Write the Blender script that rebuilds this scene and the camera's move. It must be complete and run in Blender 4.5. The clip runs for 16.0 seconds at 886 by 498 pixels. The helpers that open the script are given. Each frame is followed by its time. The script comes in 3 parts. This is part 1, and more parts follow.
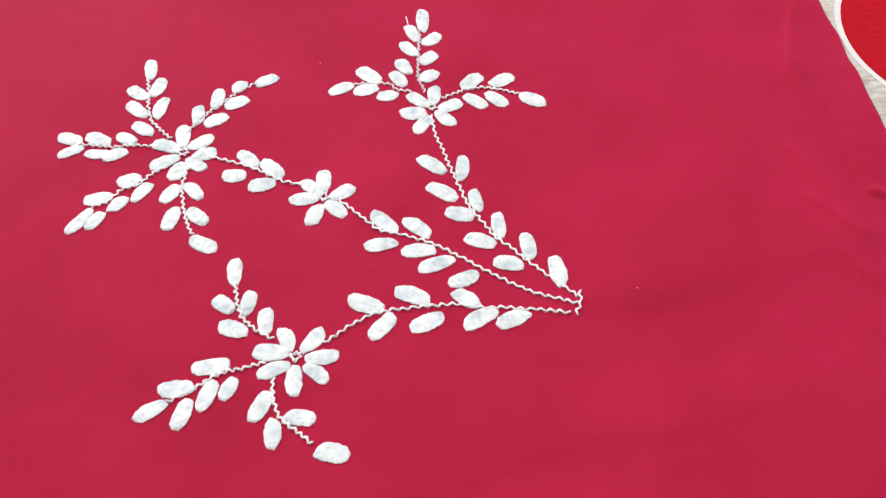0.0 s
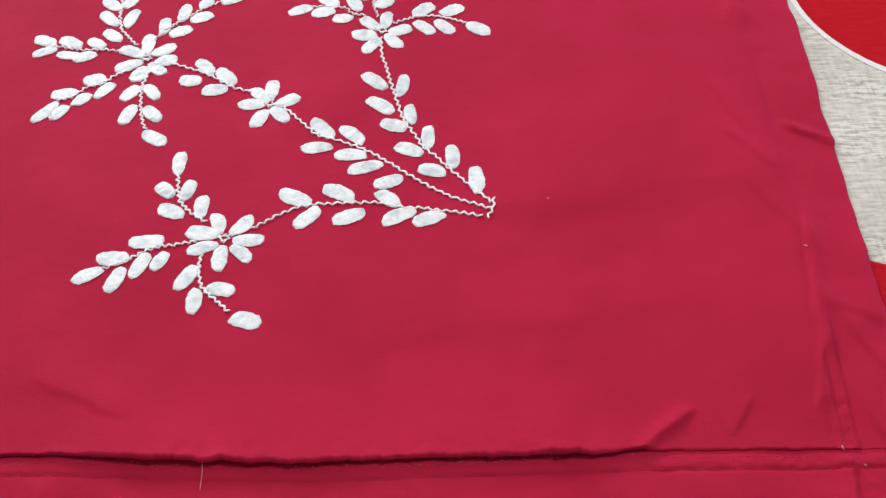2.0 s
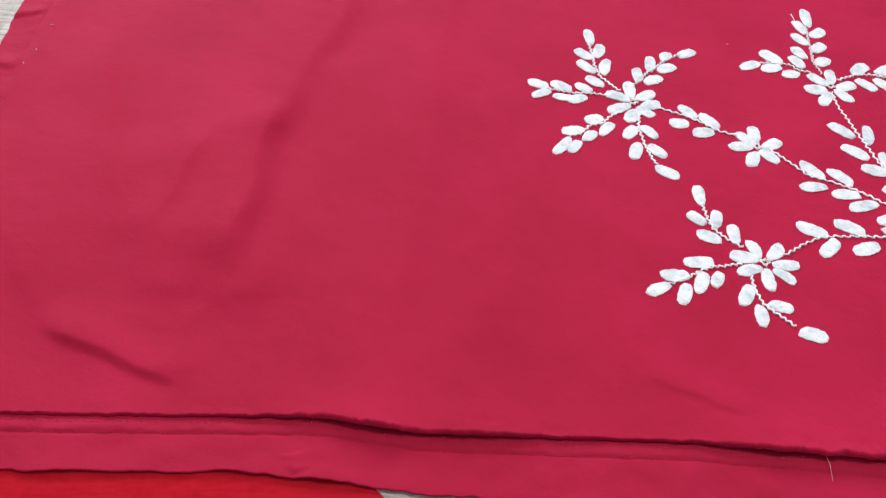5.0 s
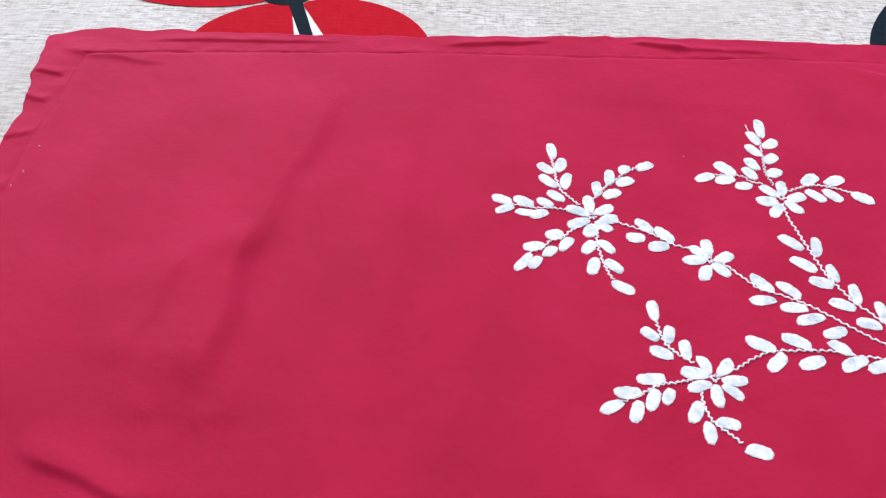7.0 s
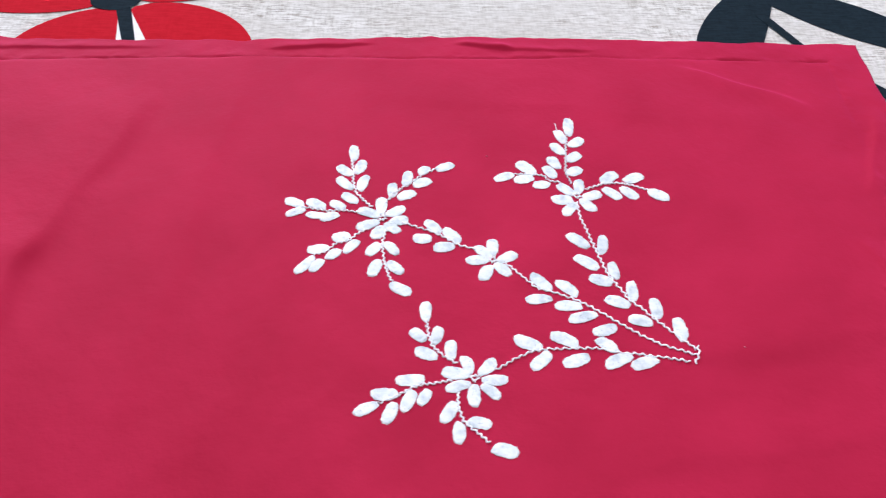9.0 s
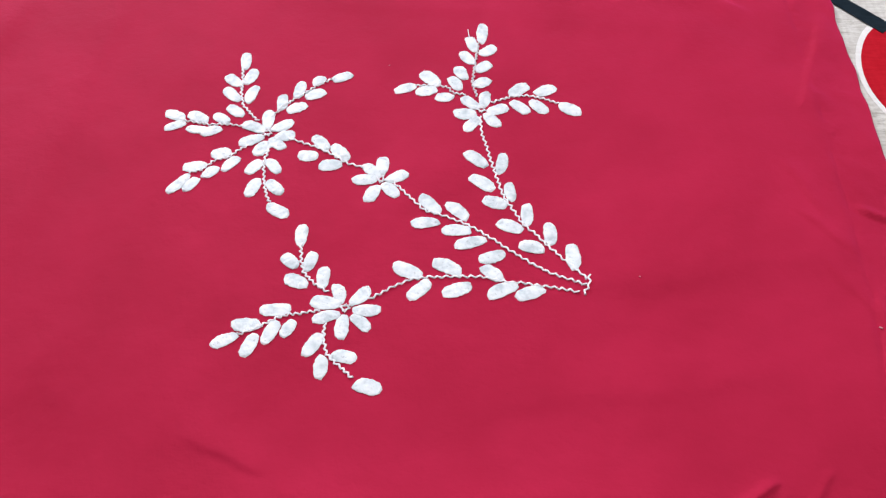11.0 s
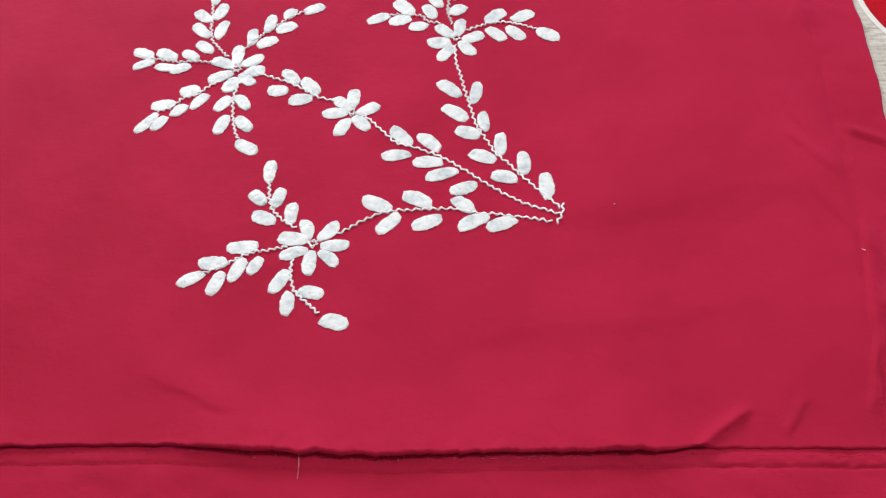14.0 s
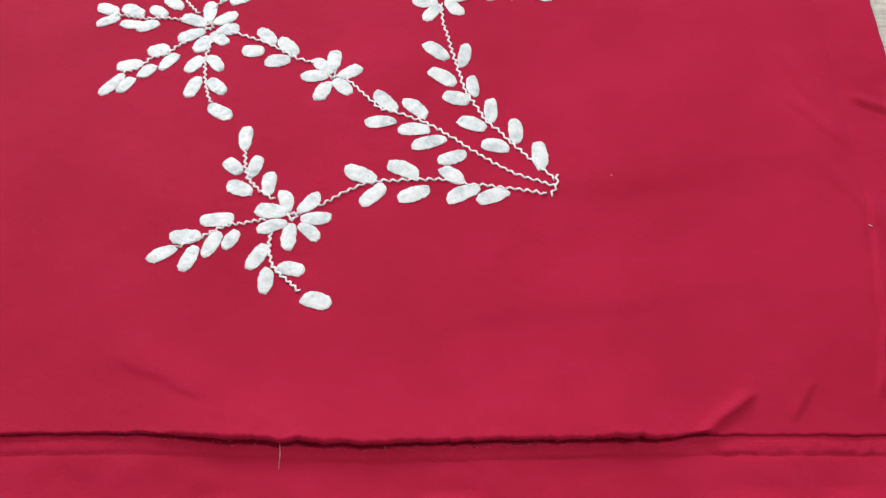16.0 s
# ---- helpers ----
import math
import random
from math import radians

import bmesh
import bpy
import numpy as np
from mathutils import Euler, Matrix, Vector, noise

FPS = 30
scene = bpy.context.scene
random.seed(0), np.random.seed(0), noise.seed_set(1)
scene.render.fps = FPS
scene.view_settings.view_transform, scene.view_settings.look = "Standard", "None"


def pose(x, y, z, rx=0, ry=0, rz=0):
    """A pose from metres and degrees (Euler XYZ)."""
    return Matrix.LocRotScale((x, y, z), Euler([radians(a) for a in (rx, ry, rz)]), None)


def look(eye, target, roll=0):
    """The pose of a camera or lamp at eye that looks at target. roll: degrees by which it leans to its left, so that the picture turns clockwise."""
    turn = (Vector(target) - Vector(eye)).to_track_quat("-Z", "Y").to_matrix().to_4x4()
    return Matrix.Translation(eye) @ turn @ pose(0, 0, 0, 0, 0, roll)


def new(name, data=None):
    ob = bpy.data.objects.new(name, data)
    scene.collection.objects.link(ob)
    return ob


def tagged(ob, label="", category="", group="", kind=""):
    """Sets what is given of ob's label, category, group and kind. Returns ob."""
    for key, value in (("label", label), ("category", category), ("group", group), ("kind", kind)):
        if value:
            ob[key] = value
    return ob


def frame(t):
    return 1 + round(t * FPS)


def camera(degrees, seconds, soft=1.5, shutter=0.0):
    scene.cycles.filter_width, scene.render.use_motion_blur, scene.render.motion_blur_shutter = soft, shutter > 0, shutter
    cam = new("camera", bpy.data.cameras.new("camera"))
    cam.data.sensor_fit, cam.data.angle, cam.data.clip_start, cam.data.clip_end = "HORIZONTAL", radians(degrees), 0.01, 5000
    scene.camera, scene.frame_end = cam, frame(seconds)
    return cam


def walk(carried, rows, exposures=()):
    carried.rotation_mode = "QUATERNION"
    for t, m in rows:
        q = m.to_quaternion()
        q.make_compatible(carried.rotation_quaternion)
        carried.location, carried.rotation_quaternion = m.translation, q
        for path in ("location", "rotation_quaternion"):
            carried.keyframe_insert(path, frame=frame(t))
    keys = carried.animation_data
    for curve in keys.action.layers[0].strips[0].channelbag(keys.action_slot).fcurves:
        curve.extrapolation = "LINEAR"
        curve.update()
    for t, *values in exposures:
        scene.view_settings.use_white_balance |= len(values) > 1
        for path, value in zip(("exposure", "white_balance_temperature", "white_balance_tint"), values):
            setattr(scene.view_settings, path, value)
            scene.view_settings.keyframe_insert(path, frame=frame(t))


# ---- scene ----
cam = camera(49.55, 16.0, soft=1.15, shutter=0.4)
PATH = [
    (0, (0.09507, -0.29967, 0.29846), (0.14134, -0.04862, -0.00949), 3.96),
    (0.5, (0.09004, -0.31782, 0.30041), (0.13851, -0.06747, -0.00777), 4.18),
    (0.8, (0.106, -0.329, 0.303), (0.306, 0.926, -1.242), 3.4),
    (1, (0.11982, -0.33743, 0.30990), (0.15940, -0.08669, 0.00076), 4.12),
    (1.5, (0.14066, -0.35222, 0.31006), (0.17510, -0.09805, 0.00313), 5.29),
    (1.8, (0.140, -0.350, 0.305), (0.299, 0.908, -1.241), 4.9),
    (2, (0.13806, -0.34963, 0.30384), (0.16778, -0.10209, -0.00896), 4.39),
    (2.3, (0.121, -0.350, 0.301), (0.285, 0.883, -1.265), 5.1),
    (2.5, (0.09979, -0.35054, 0.30622), (0.13457, -0.09952, -0.00326), 5.62),
    (2.7, (0.075, -0.352, 0.308), (0.254, 0.925, -1.220), 5.4),
    (3, (0.04670, -0.35337, 0.31328), (0.07929, -0.09636, 0.00851), 5.32),
    (3.5, (0.00119, -0.36034, 0.30982), (0.03166, -0.09653, 0.01069), 5.18),
    (4, (-0.04153, -0.37736, 0.30338), (-0.02230, -0.10999, 0.00649), 3.48),
    (4.2, (-0.06014, -0.38564, 0.30122), (-0.04277, -0.11806, 0.00440), 3.94),
    (6.3, (-0.08635, -0.38516, 0.34702), (-0.07115, -0.10234, 0.06456), 4.28),
    (6.5, (-0.08014, -0.38318, 0.34880), (-0.06382, -0.09792, 0.06888), 4.22),
    (7, (-0.06505, -0.37795, 0.35175), (-0.04962, -0.09293, 0.07153), 3.62),
    (7.5, (-0.04119, -0.37511, 0.34783), (-0.02478, -0.08845, 0.06933), 3.43),
    (8, (-0.01290, -0.37749, 0.35211), (0.00514, -0.09131, 0.07322), 3.43),
    (8.5, (0.01329, -0.38025, 0.35804), (0.03438, -0.09513, 0.07829), 3.60),
    (9, (0.03926, -0.37928, 0.35929), (0.06164, -0.09520, 0.07859), 3.55),
    (9.5, (0.06571, -0.37346, 0.35558), (0.09060, -0.09144, 0.07302), 4.12),
    (9.7, (0.07521, -0.36815, 0.35415), (0.10433, -0.09083, 0.06737), 5.56),
    (12, (0.11672, -0.35002, 0.34249), (0.11951, -0.10404, 0.02707), 0.37),
    (12.5, (0.12469, -0.35193, 0.34608), (0.12427, -0.10900, 0.02830), -0.51),
    (13, (0.12558, -0.35311, 0.34181), (0.12391, -0.11320, 0.02175), -1.03),
    (13.5, (0.12781, -0.35081, 0.33586), (0.12772, -0.11513, 0.01266), -0.88),
    (14, (0.13264, -0.35035, 0.33753), (0.13567, -0.11589, 0.01346), -0.48),
    (14.5, (0.13815, -0.35037, 0.32547), (0.14924, -0.12622, -0.00564), 1.61),
    (15, (0.14546, -0.34405, 0.32144), (0.15854, -0.12840, -0.01520), 2.11),
    (15.5, (0.13512, -0.33552, 0.31939), (0.15066, -0.12009, -0.01728), 2.61),
    (16, (0.12481, -0.33170, 0.32234), (0.14084, -0.11176, -0.01138), 2.61),
]
walk(cam, [(t, look(eye, target, roll)) for t, eye, target, roll in PATH],
     exposures=[(0.0, 0.03, 6500, 10), (1.0, -0.10, 6500, 10), (1.5, -0.17, 6450, 10), (2.2, -0.10, 6400, 10), (3.5, 0.04, 6350, 11), (4.2, 0.01, 6350, 11),
                (6.5, 0.09, 5850, 15), (8.5, 0.16, 5800, 15), (9.7, -0.02, 5850, 15), (12.0, 0.0, 6300, 11), (13.5, -0.08, 6400, 10), (14.5, -0.19, 6500, 10), (15.2, -0.24, 6500, 10), (16.0, -0.12, 6500, 10)])

# ---- light: daylight from a window beyond the bed, bounced by pale walls ----
world = bpy.data.worlds.new("sky")
scene.world = world
world.use_nodes = True
wn = world.node_tree.nodes
sky = wn.new("ShaderNodeTexSky")
sky.sky_type = "NISHITA"
sky.sun_disc = False
sky.sun_elevation, sky.sun_rotation = radians(38), radians(-25)
world.node_tree.links.new(sky.outputs[0], wn["Background"].inputs[0])
wn["Background"].inputs[1].default_value = 0.1


def area_lamp(name, eye, target, w, h, watts, color):
    data = bpy.data.lights.new(name, "AREA")
    data.shape, data.size, data.size_y, data.energy, data.color = "RECTANGLE", w, h, watts, color
    ob = new(name, data)
    ob.matrix_world = look(eye, target)
    return ob


# daylight in the window's opening
area_lamp("window_daylight", (-1.3, 2.97, 1.65), (-0.05, -0.1, 0.0), 1.5, 1.25, 112, (0.97, 0.98, 1.0))
# added overhead fill, no known lamp: softens shade and brightens the east side
area_lamp("overhead_fill_light", (0.9, 0.2, 2.3), (0.9, 0.2, 0.0), 0.9, 0.5, 25, (1.0, 0.97, 0.94))


# ---- materials ----
def material(name, rough=0.8, spec=0.3):
    m = bpy.data.materials.new(name)
    m.use_nodes = True
    n = m.node_tree.nodes
    b = n["Principled BSDF"]
    b.inputs["Roughness"].default_value = rough
    b.inputs["Specular IOR Level"].default_value = spec
    return m, n, m.node_tree.links, b


def noise_node(n, l, scale, detail=3.0, stretch=(1, 1, 1), rough=0.55):
    geo = n.new("ShaderNodeNewGeometry")
    mp = n.new("ShaderNodeMapping")
    mp.inputs["Scale"].default_value = stretch
    l.new(geo.outputs["Position"], mp.inputs["Vector"])
    t = n.new("ShaderNodeTexNoise")
    t.inputs["Scale"].default_value, t.inputs["Detail"].default_value = scale, detail
    t.inputs["Roughness"].default_value = rough
    l.new(mp.outputs[0], t.inputs["Vector"])
    return t.outputs["Fac"]


def ramp(n, l, fac, stops):
    r = n.new("ShaderNodeValToRGB")
    r.color_ramp.elements[0].position, r.color_ramp.elements[0].color = stops[0][0], (*stops[0][1], 1)
    r.color_ramp.elements[1].position, r.color_ramp.elements[1].color = stops[-1][0], (*stops[-1][1], 1)
    for p, c in stops[1:-1]:
        e = r.color_ramp.elements.new(p)
        e.color = (*c, 1)
    l.new(fac, r.inputs[0])
    return r.outputs[0]


def mix(n, l, fac, a, b, kind="MIX"):
    m = n.new("ShaderNodeMix")
    m.data_type, m.blend_type = "RGBA", kind
    if isinstance(fac, (int, float)):
        m.inputs[0].default_value = fac
    else:
        l.new(fac, m.inputs[0])
    for socket, v in ((m.inputs[6], a), (m.inputs[7], b)):
        if isinstance(v, tuple):
            socket.default_value = (*v, 1)
        else:
            l.new(v, socket)
    return m.outputs[2]


def bump(n, l, b, height, strength, distance, base=None):
    k = n.new("ShaderNodeBump")
    k.inputs["Strength"].default_value, k.inputs["Distance"].default_value = strength, distance
    l.new(height, k.inputs["Height"])
    if base is not None:
        l.new(base, k.inputs["Normal"])
    l.new(k.outputs[0], b.inputs["Normal"])
    return k.outputs[0]


def cotton_red():
    m, n, l, b = material("crimson_cotton", 0.78, 0.1)
    big = noise_node(n, l, 14, 4)
    fine = noise_node(n, l, 900, 2, (1, 0.35, 1))
    cross = noise_node(n, l, 900, 2, (0.35, 1, 1))
    c = ramp(n, l, big, [(0.3, (0.345, 0.0080, 0.0345)), (0.7, (0.412, 0.0115, 0.0475))])
    weave = n.new("ShaderNodeMath")
    weave.operation = "ADD"
    l.new(fine, weave.inputs[0])
    l.new(cross, weave.inputs[1])
    w = ramp(n, l, weave.outputs[0], [(0.35, (0.86, 0.86, 0.86)), (0.65, (1.08, 1.08, 1.08))])
    l.new(mix(n, l, 1.0, c, w, "MULTIPLY"), b.inputs["Base Color"])
    b.inputs["Sheen Weight"].default_value = 0.3
    b.inputs["Sheen Roughness"].default_value = 0.45
    b.inputs["Sheen Tint"].default_value = (1.0, 0.10, 0.50, 1)
    k = bump(n, l, b, noise_node(n, l, 55, 4), 0.5, 0.002)
    bump(n, l, b, weave.outputs[0], 0.25, 0.0002, k)
    return m


def white_satin():
    m, n, l, b = material("white_satin_thread", 0.45, 0.35)
    blot = noise_node(n, l, 170, 3, rough=0.5)
    c = ramp(n, l, blot, [(0.30, (0.54, 0.61, 0.65)), (0.45, (0.72, 0.775, 0.81)), (0.60, (0.83, 0.87, 0.895))])
    fleck = ramp(n, l, noise_node(n, l, 620, 3, rough=0.7), [(0.27, (0.58, 0.59, 0.62)), (0.40, (1.0, 1.0, 1.0))])
    l.new(mix(n, l, 1.0, c, fleck, "MULTIPLY"), b.inputs["Base Color"])
    b.inputs["Sheen Weight"].default_value = 0.15
    k = bump(n, l, b, blot, 0.5, 0.0011)
    bump(n, l, b, noise_node(n, l, 1300, 2), 0.3, 0.0002, k)
    return m


def grey_thread():
    m, n, l, b = material("pale_grey_thread", 0.55, 0.3)
    f = noise_node(n, l, 600, 3)
    l.new(ramp(n, l, f, [(0.3, (0.80, 0.80, 0.84)), (0.7, (0.90, 0.90, 0.93))]), b.inputs["Base Color"])
    bump(n, l, b, noise_node(n, l, 2500, 2), 0.4, 0.0002)
    return m


def slub(n, l):
    """Height of the linen's slubs: thin broken threads along x, fewer across."""
    a = noise_node(n, l, 60, 4, (1.5, 7.5, 1), 0.7)
    c = noise_node(n, l, 60, 3, (9.0, 1.4, 1), 0.6)
    s = n.new("ShaderNodeMath")
    s.operation = "MULTIPLY_ADD"
    l.new(c, s.inputs[0])
    s.inputs[1].default_value = 0.3
    l.new(a, s.inputs[2])
    return s.outputs[0]


def linen():
    m, n, l, b = material("slubbed_linen_print", 0.95, 0.06)
    s = slub(n, l)
    streaky = ramp(n, l, s, [(0.50, (0.34, 0.315, 0.28)), (0.58, (0.50, 0.485, 0.455)), (0.65, (0.68, 0.67, 0.65)), (0.73, (0.82, 0.82, 0.81))])
    plain = ramp(n, l, s, [(0.50, (0.54, 0.52, 0.495)), (0.64, (0.66, 0.65, 0.63)), (0.78, (0.76, 0.755, 0.745))])
    where = ramp(n, l, noise_node(n, l, 22, 4, (0.5, 1.4, 1)), [(0.46, (0.0, 0.0, 0.0)), (0.62, (0.9, 0.9, 0.9))])
    c = mix(n, l, where, plain, streaky)
    tone = ramp(n, l, noise_node(n, l, 9, 4), [(0.35, (0.80, 0.775, 0.735)), (0.65, (0.92, 0.905, 0.88))])
    l.new(mix(n, l, 1.0, c, tone, "MULTIPLY"), b.inputs["Base Color"])
    bump(n, l, b, s, 0.3, 0.0006)
    return m


def print_ink(name, dark, light):
    m, n, l, b = material(name, 0.95, 0.04)
    s = slub(n, l)
    c = ramp(n, l, s, [(0.5, dark), (0.75, light)])
    l.new(c, b.inputs["Base Color"])
    bump(n, l, b, s, 0.2, 0.0006)
    return m


def wall_paint(name, tone):
    m, n, l, b = material(name, 0.9, 0.2)
    f = noise_node(n, l, 4, 5)
    l.new(ramp(n, l, f, [(0.3, tuple(v * 0.94 for v in tone)), (0.7, tone)]), b.inputs["Base Color"])
    bump(n, l, b, noise_node(n, l, 90, 3), 0.1, 0.003)
    return m


RED_COTTON, SATIN, THREAD, LINEN = cotton_red(), white_satin(), grey_thread(), linen()
INK_RED = print_ink("scarlet_print", (0.40, 0.007, 0.016), (0.47, 0.011, 0.023))
INK_NAVY = print_ink("navy_black_print", (0.008, 0.014, 0.020), (0.014, 0.024, 0.033))
INK_WHITE = print_ink("white_outline_print", (0.74, 0.72, 0.70), (0.80, 0.79, 0.78))
WALL, CEILING = wall_paint("pale_wall_paint", (0.78, 0.76, 0.73)), wall_paint("white_ceiling_paint", (0.82, 0.82, 0.81))
FLOOR = wall_paint("beige_floor_tile", (0.45, 0.40, 0.35))


# ---- building helpers ----
def mesh_from(name, verts, faces, mat, smooth=True):
    me = bpy.data.meshes.new(name)
    me.from_pydata([tuple(v) for v in verts], [], faces)
    me.materials.append(mat)
    if smooth:
        me.polygons.foreach_set("use_smooth", [True] * len(me.polygons))
    me.update()
    return me


def part(name, me, parent, label=""):
    ob = new(name, me)
    ob.parent = parent
    if label:
        tagged(ob, label)
    return ob


def box(name, lo, hi, mat, parent=None):
    bm = bmesh.new()
    bmesh.ops.create_cube(bm, size=1.0)
    for v in bm.verts:
        v.co = Vector([lo[i] + (hi[i] - lo[i]) * (v.co[i] + 0.5) for i in range(3)])
    me = bpy.data.meshes.new(name)
    bm.to_mesh(me)
    bm.free()
    me.materials.append(mat)
    ob = new(name, me)
    ob.parent = parent
    return ob


def tube(points, radius, sides=5):
    """Vertices and faces of a thread of round section through the points."""
    verts, faces = [], []
    pts = [Vector(p) for p in points]
    for i, p in enumerate(pts):
        d = (pts[min(i + 1, len(pts) - 1)] - pts[max(i - 1, 0)]).normalized()
        side = d.cross(Vector((0, 0, 1)))
        side = side.normalized() if side.length > 1e-6 else Vector((1, 0, 0))
        up = side.cross(d)
        for k in range(sides):
            a = 2 * math.pi * k / sides
            verts.append(p + radius * (math.cos(a) * side + math.sin(a) * up))
    for i in range(len(pts) - 1):
        for k in range(sides):
            a, b2 = i * sides + k, i * sides + (k + 1) % sides
            faces.append((a, b2, b2 + sides, a + sides))
    faces.append(tuple(range(sides))[::-1])
    faces.append(tuple(range((len(pts) - 1) * sides, len(pts) * sides)))
    return verts, faces


def merged(pieces):
    verts, faces = [], []
    for v, f in pieces:
        k = len(verts)
        verts += v
        faces += [tuple(i + k for i in q) for q in f]
    return verts, faces


# ---- the room that closes the place ----
HALF, LOW, HIGH = 3.0, -0.5, 2.4
tagged(box("floor", (-HALF, -HALF, LOW - 0.1), (HALF, HALF, LOW), FLOOR), "plain beige floor under the bed", "floor", kind="structure")
tagged(box("ceiling", (-HALF, -HALF, HIGH), (HALF, HALF, HIGH + 0.1), CEILING), "plain white ceiling", "ceiling", kind="structure")
for nm, lo, hi in (("wall_west", (-HALF - 0.12, -HALF, LOW), (-HALF, HALF, HIGH)), ("wall_east", (HALF, -HALF, LOW), (HALF + 0.12, HALF, HIGH)),
                   ("wall_south", (-HALF, -HALF - 0.12, LOW), (HALF, -HALF, HIGH))):
    tagged(box(nm, lo, hi, WALL), "plain pale painted wall", "wall", kind="structure")
# the north wall with its window opening
north = tagged(new("wall_north"), "plain pale painted wall with a window opening", "wall", kind="structure")
for lo, hi in (((-HALF, HALF, LOW), (-2.05, HALF + 0.12, HIGH)), ((-0.55, HALF, LOW), (HALF, HALF + 0.12, HIGH)),
               ((-2.05, HALF, LOW), (-0.55, HALF + 0.12, 1.0)), ((-2.05, HALF, 2.3), (-0.55, HALF + 0.12, HIGH))):
    box("wall_section", lo, hi, WALL, north)

# ---- the bed sheet and its print ----
bed_sheet = tagged(new("bed_sheet"), "off-white slubbed linen sheet printed with red and black flowers", "bed sheet")


def sheet_mesh():
    bm = bmesh.new()
    bmesh.ops.create_grid(bm, x_segments=60, y_segments=60, size=1.25)
    for v in bm.verts:
        r = max(abs(v.co.x), abs(v.co.y))
        v.co.z = -0.5 * max(0.0, (r - 1.15) / 0.1) ** 2 + 0.0
    me = bpy.data.meshes.new("sheet_cloth")
    bm.to_mesh(me)
    bm.free()
    me.materials.append(LINEN)
    me.polygons.foreach_set("use_smooth", [True] * len(me.polygons))
    return me


part("sheet_cloth", sheet_mesh(), bed_sheet)


def petal_shape(base, tip, half, profile, side=1.0, steps=26):
    """A flat petal from base to tip in millimetres. profile(s): width along it; side: how much wider its left half is."""
    b, t = Vector(base), Vector(tip)
    ax = t - b
    n2 = Vector((-ax.y, ax.x)).normalized()
    left, right = [], []
    for i in range(steps + 1):
        s = i / steps
        w = half * profile(s)
        p = b + ax * s
        left.append(p + n2 * w * side)
        right.append(p - n2 * w)
    return left, right


def flat_print(name, shape, z, mat, label=""):
    left, right = shape
    k = len(left)
    verts = [(p.x / 1000, p.y / 1000, z / 1000) for p in left + right]
    faces = [(i, i + k, i + k + 1, i + 1) for i in range(k - 1)]
    ob = part(name, mesh_from(name, verts, faces, mat, False), bed_sheet, label)
    solid = ob.modifiers.new("ink", "SOLIDIFY")
    solid.thickness, solid.offset = 0.0002, -1
    return ob


def lobe(peak=0.55, blunt=0.6):
    p = math.log(0.5) / math.log(peak)
    return lambda s: max(0.0, math.sin(math.pi * s ** p)) ** blunt


def strap(s):
    return 1.0 - 0.25 * s


# every shape of the print lies on its own level, so that overlapping inks do not meet in one plane
Z_OUT, Z_INK, Z_TOP = 0.35, 0.6, 0.95
# the flower beyond the cover's upper edge
flat_print("printed_petal", petal_shape((-150, 219), (-200, 110), 37, lobe(0.5, 0.6)), Z_INK, INK_RED, "scarlet printed petal")
flat_print("printed_petal", petal_shape((-139, 222), (-57, 142), 39, lobe(0.5, 0.55)), Z_INK + 0.04, INK_RED)
flat_print("printed_petal", petal_shape((-162, 226), (-300, 278), 40, lobe(0.55, 0.55)), Z_INK + 0.08, INK_RED)
flat_print("printed_petal", petal_shape((-140, 232), (-30, 332), 40, lobe(0.55, 0.55)), Z_INK + 0.12, INK_RED)
flat_print("printed_outline", petal_shape((-145, 217), (-125, 150), 13, lambda s: 0.3 + 0.75 * s), Z_INK + 0.18, INK_WHITE, "white gap beside the printed stem")
flat_print("printed_stem", petal_shape((-146, 219), (-127, 150), 5.0, strap), Z_TOP, INK_NAVY, "navy-black printed stem")
flat_print("printed_disc", petal_shape((-171, 229), (-136, 232), 14, lambda s: max(0.0, 1 - (2 * s - 1) ** 2) ** 0.5), Z_TOP + 0.05, INK_NAVY, "navy-black printed flower centre")
# leaves and bell flower beside the cover
flat_print("printed_leaf", petal_shape((266, 140), (332, 286), 10, lobe(0.36, 0.6), 3.5), Z_INK, INK_NAVY, "navy-black printed leaf")
flat_print("printed_leaf", petal_shape((296, 279), (446, 170), 23.5, lobe(0.5, 0.8)), Z_INK + 0.04, INK_NAVY)
flat_print("printed_stem", petal_shape((307, 228), (326, 185), 4.2, strap), Z_TOP, INK_NAVY)
flat_print("printed_stem", petal_shape((325, 183), (389, 102), 4.4, lambda s: 0.9 + 0.4 * s), Z_TOP + 0.05, INK_NAVY)
flat_print("printed_outline", petal_shape((387, 112), (405, -9), 36.5, lobe(0.5, 0.6)), Z_OUT, INK_WHITE)
flat_print("printed_petal", petal_shape((388, 108), (404, -4), 33.5, lobe(0.5, 0.6)), Z_INK, INK_RED)
flat_print("printed_petal", petal_shape((285, -137), (398, -168), 32, lobe(0.42, 0.6)), Z_INK + 0.04, INK_RED)
# petals below the cover's hem
flat_print("printed_outline", petal_shape((254, -150), (266, -275), 41, lobe(0.5, 0.7), 0.72), Z_OUT + 0.04, INK_WHITE)
flat_print("printed_petal", petal_shape((254, -150), (266, -268), 37, lobe(0.5, 0.7), 0.76), Z_INK + 0.08, INK_RED)
flat_print("printed_petal", petal_shape((-270, -236), (-80, -226), 34, lobe(0.45, 0.6)), Z_INK + 0.12, INK_RED)

# ---- the pillow cover ----
cover = tagged(new("pillow_cover"), "crimson cotton pillow cover with white embroidered flowers, lying flat", "pillow cover")


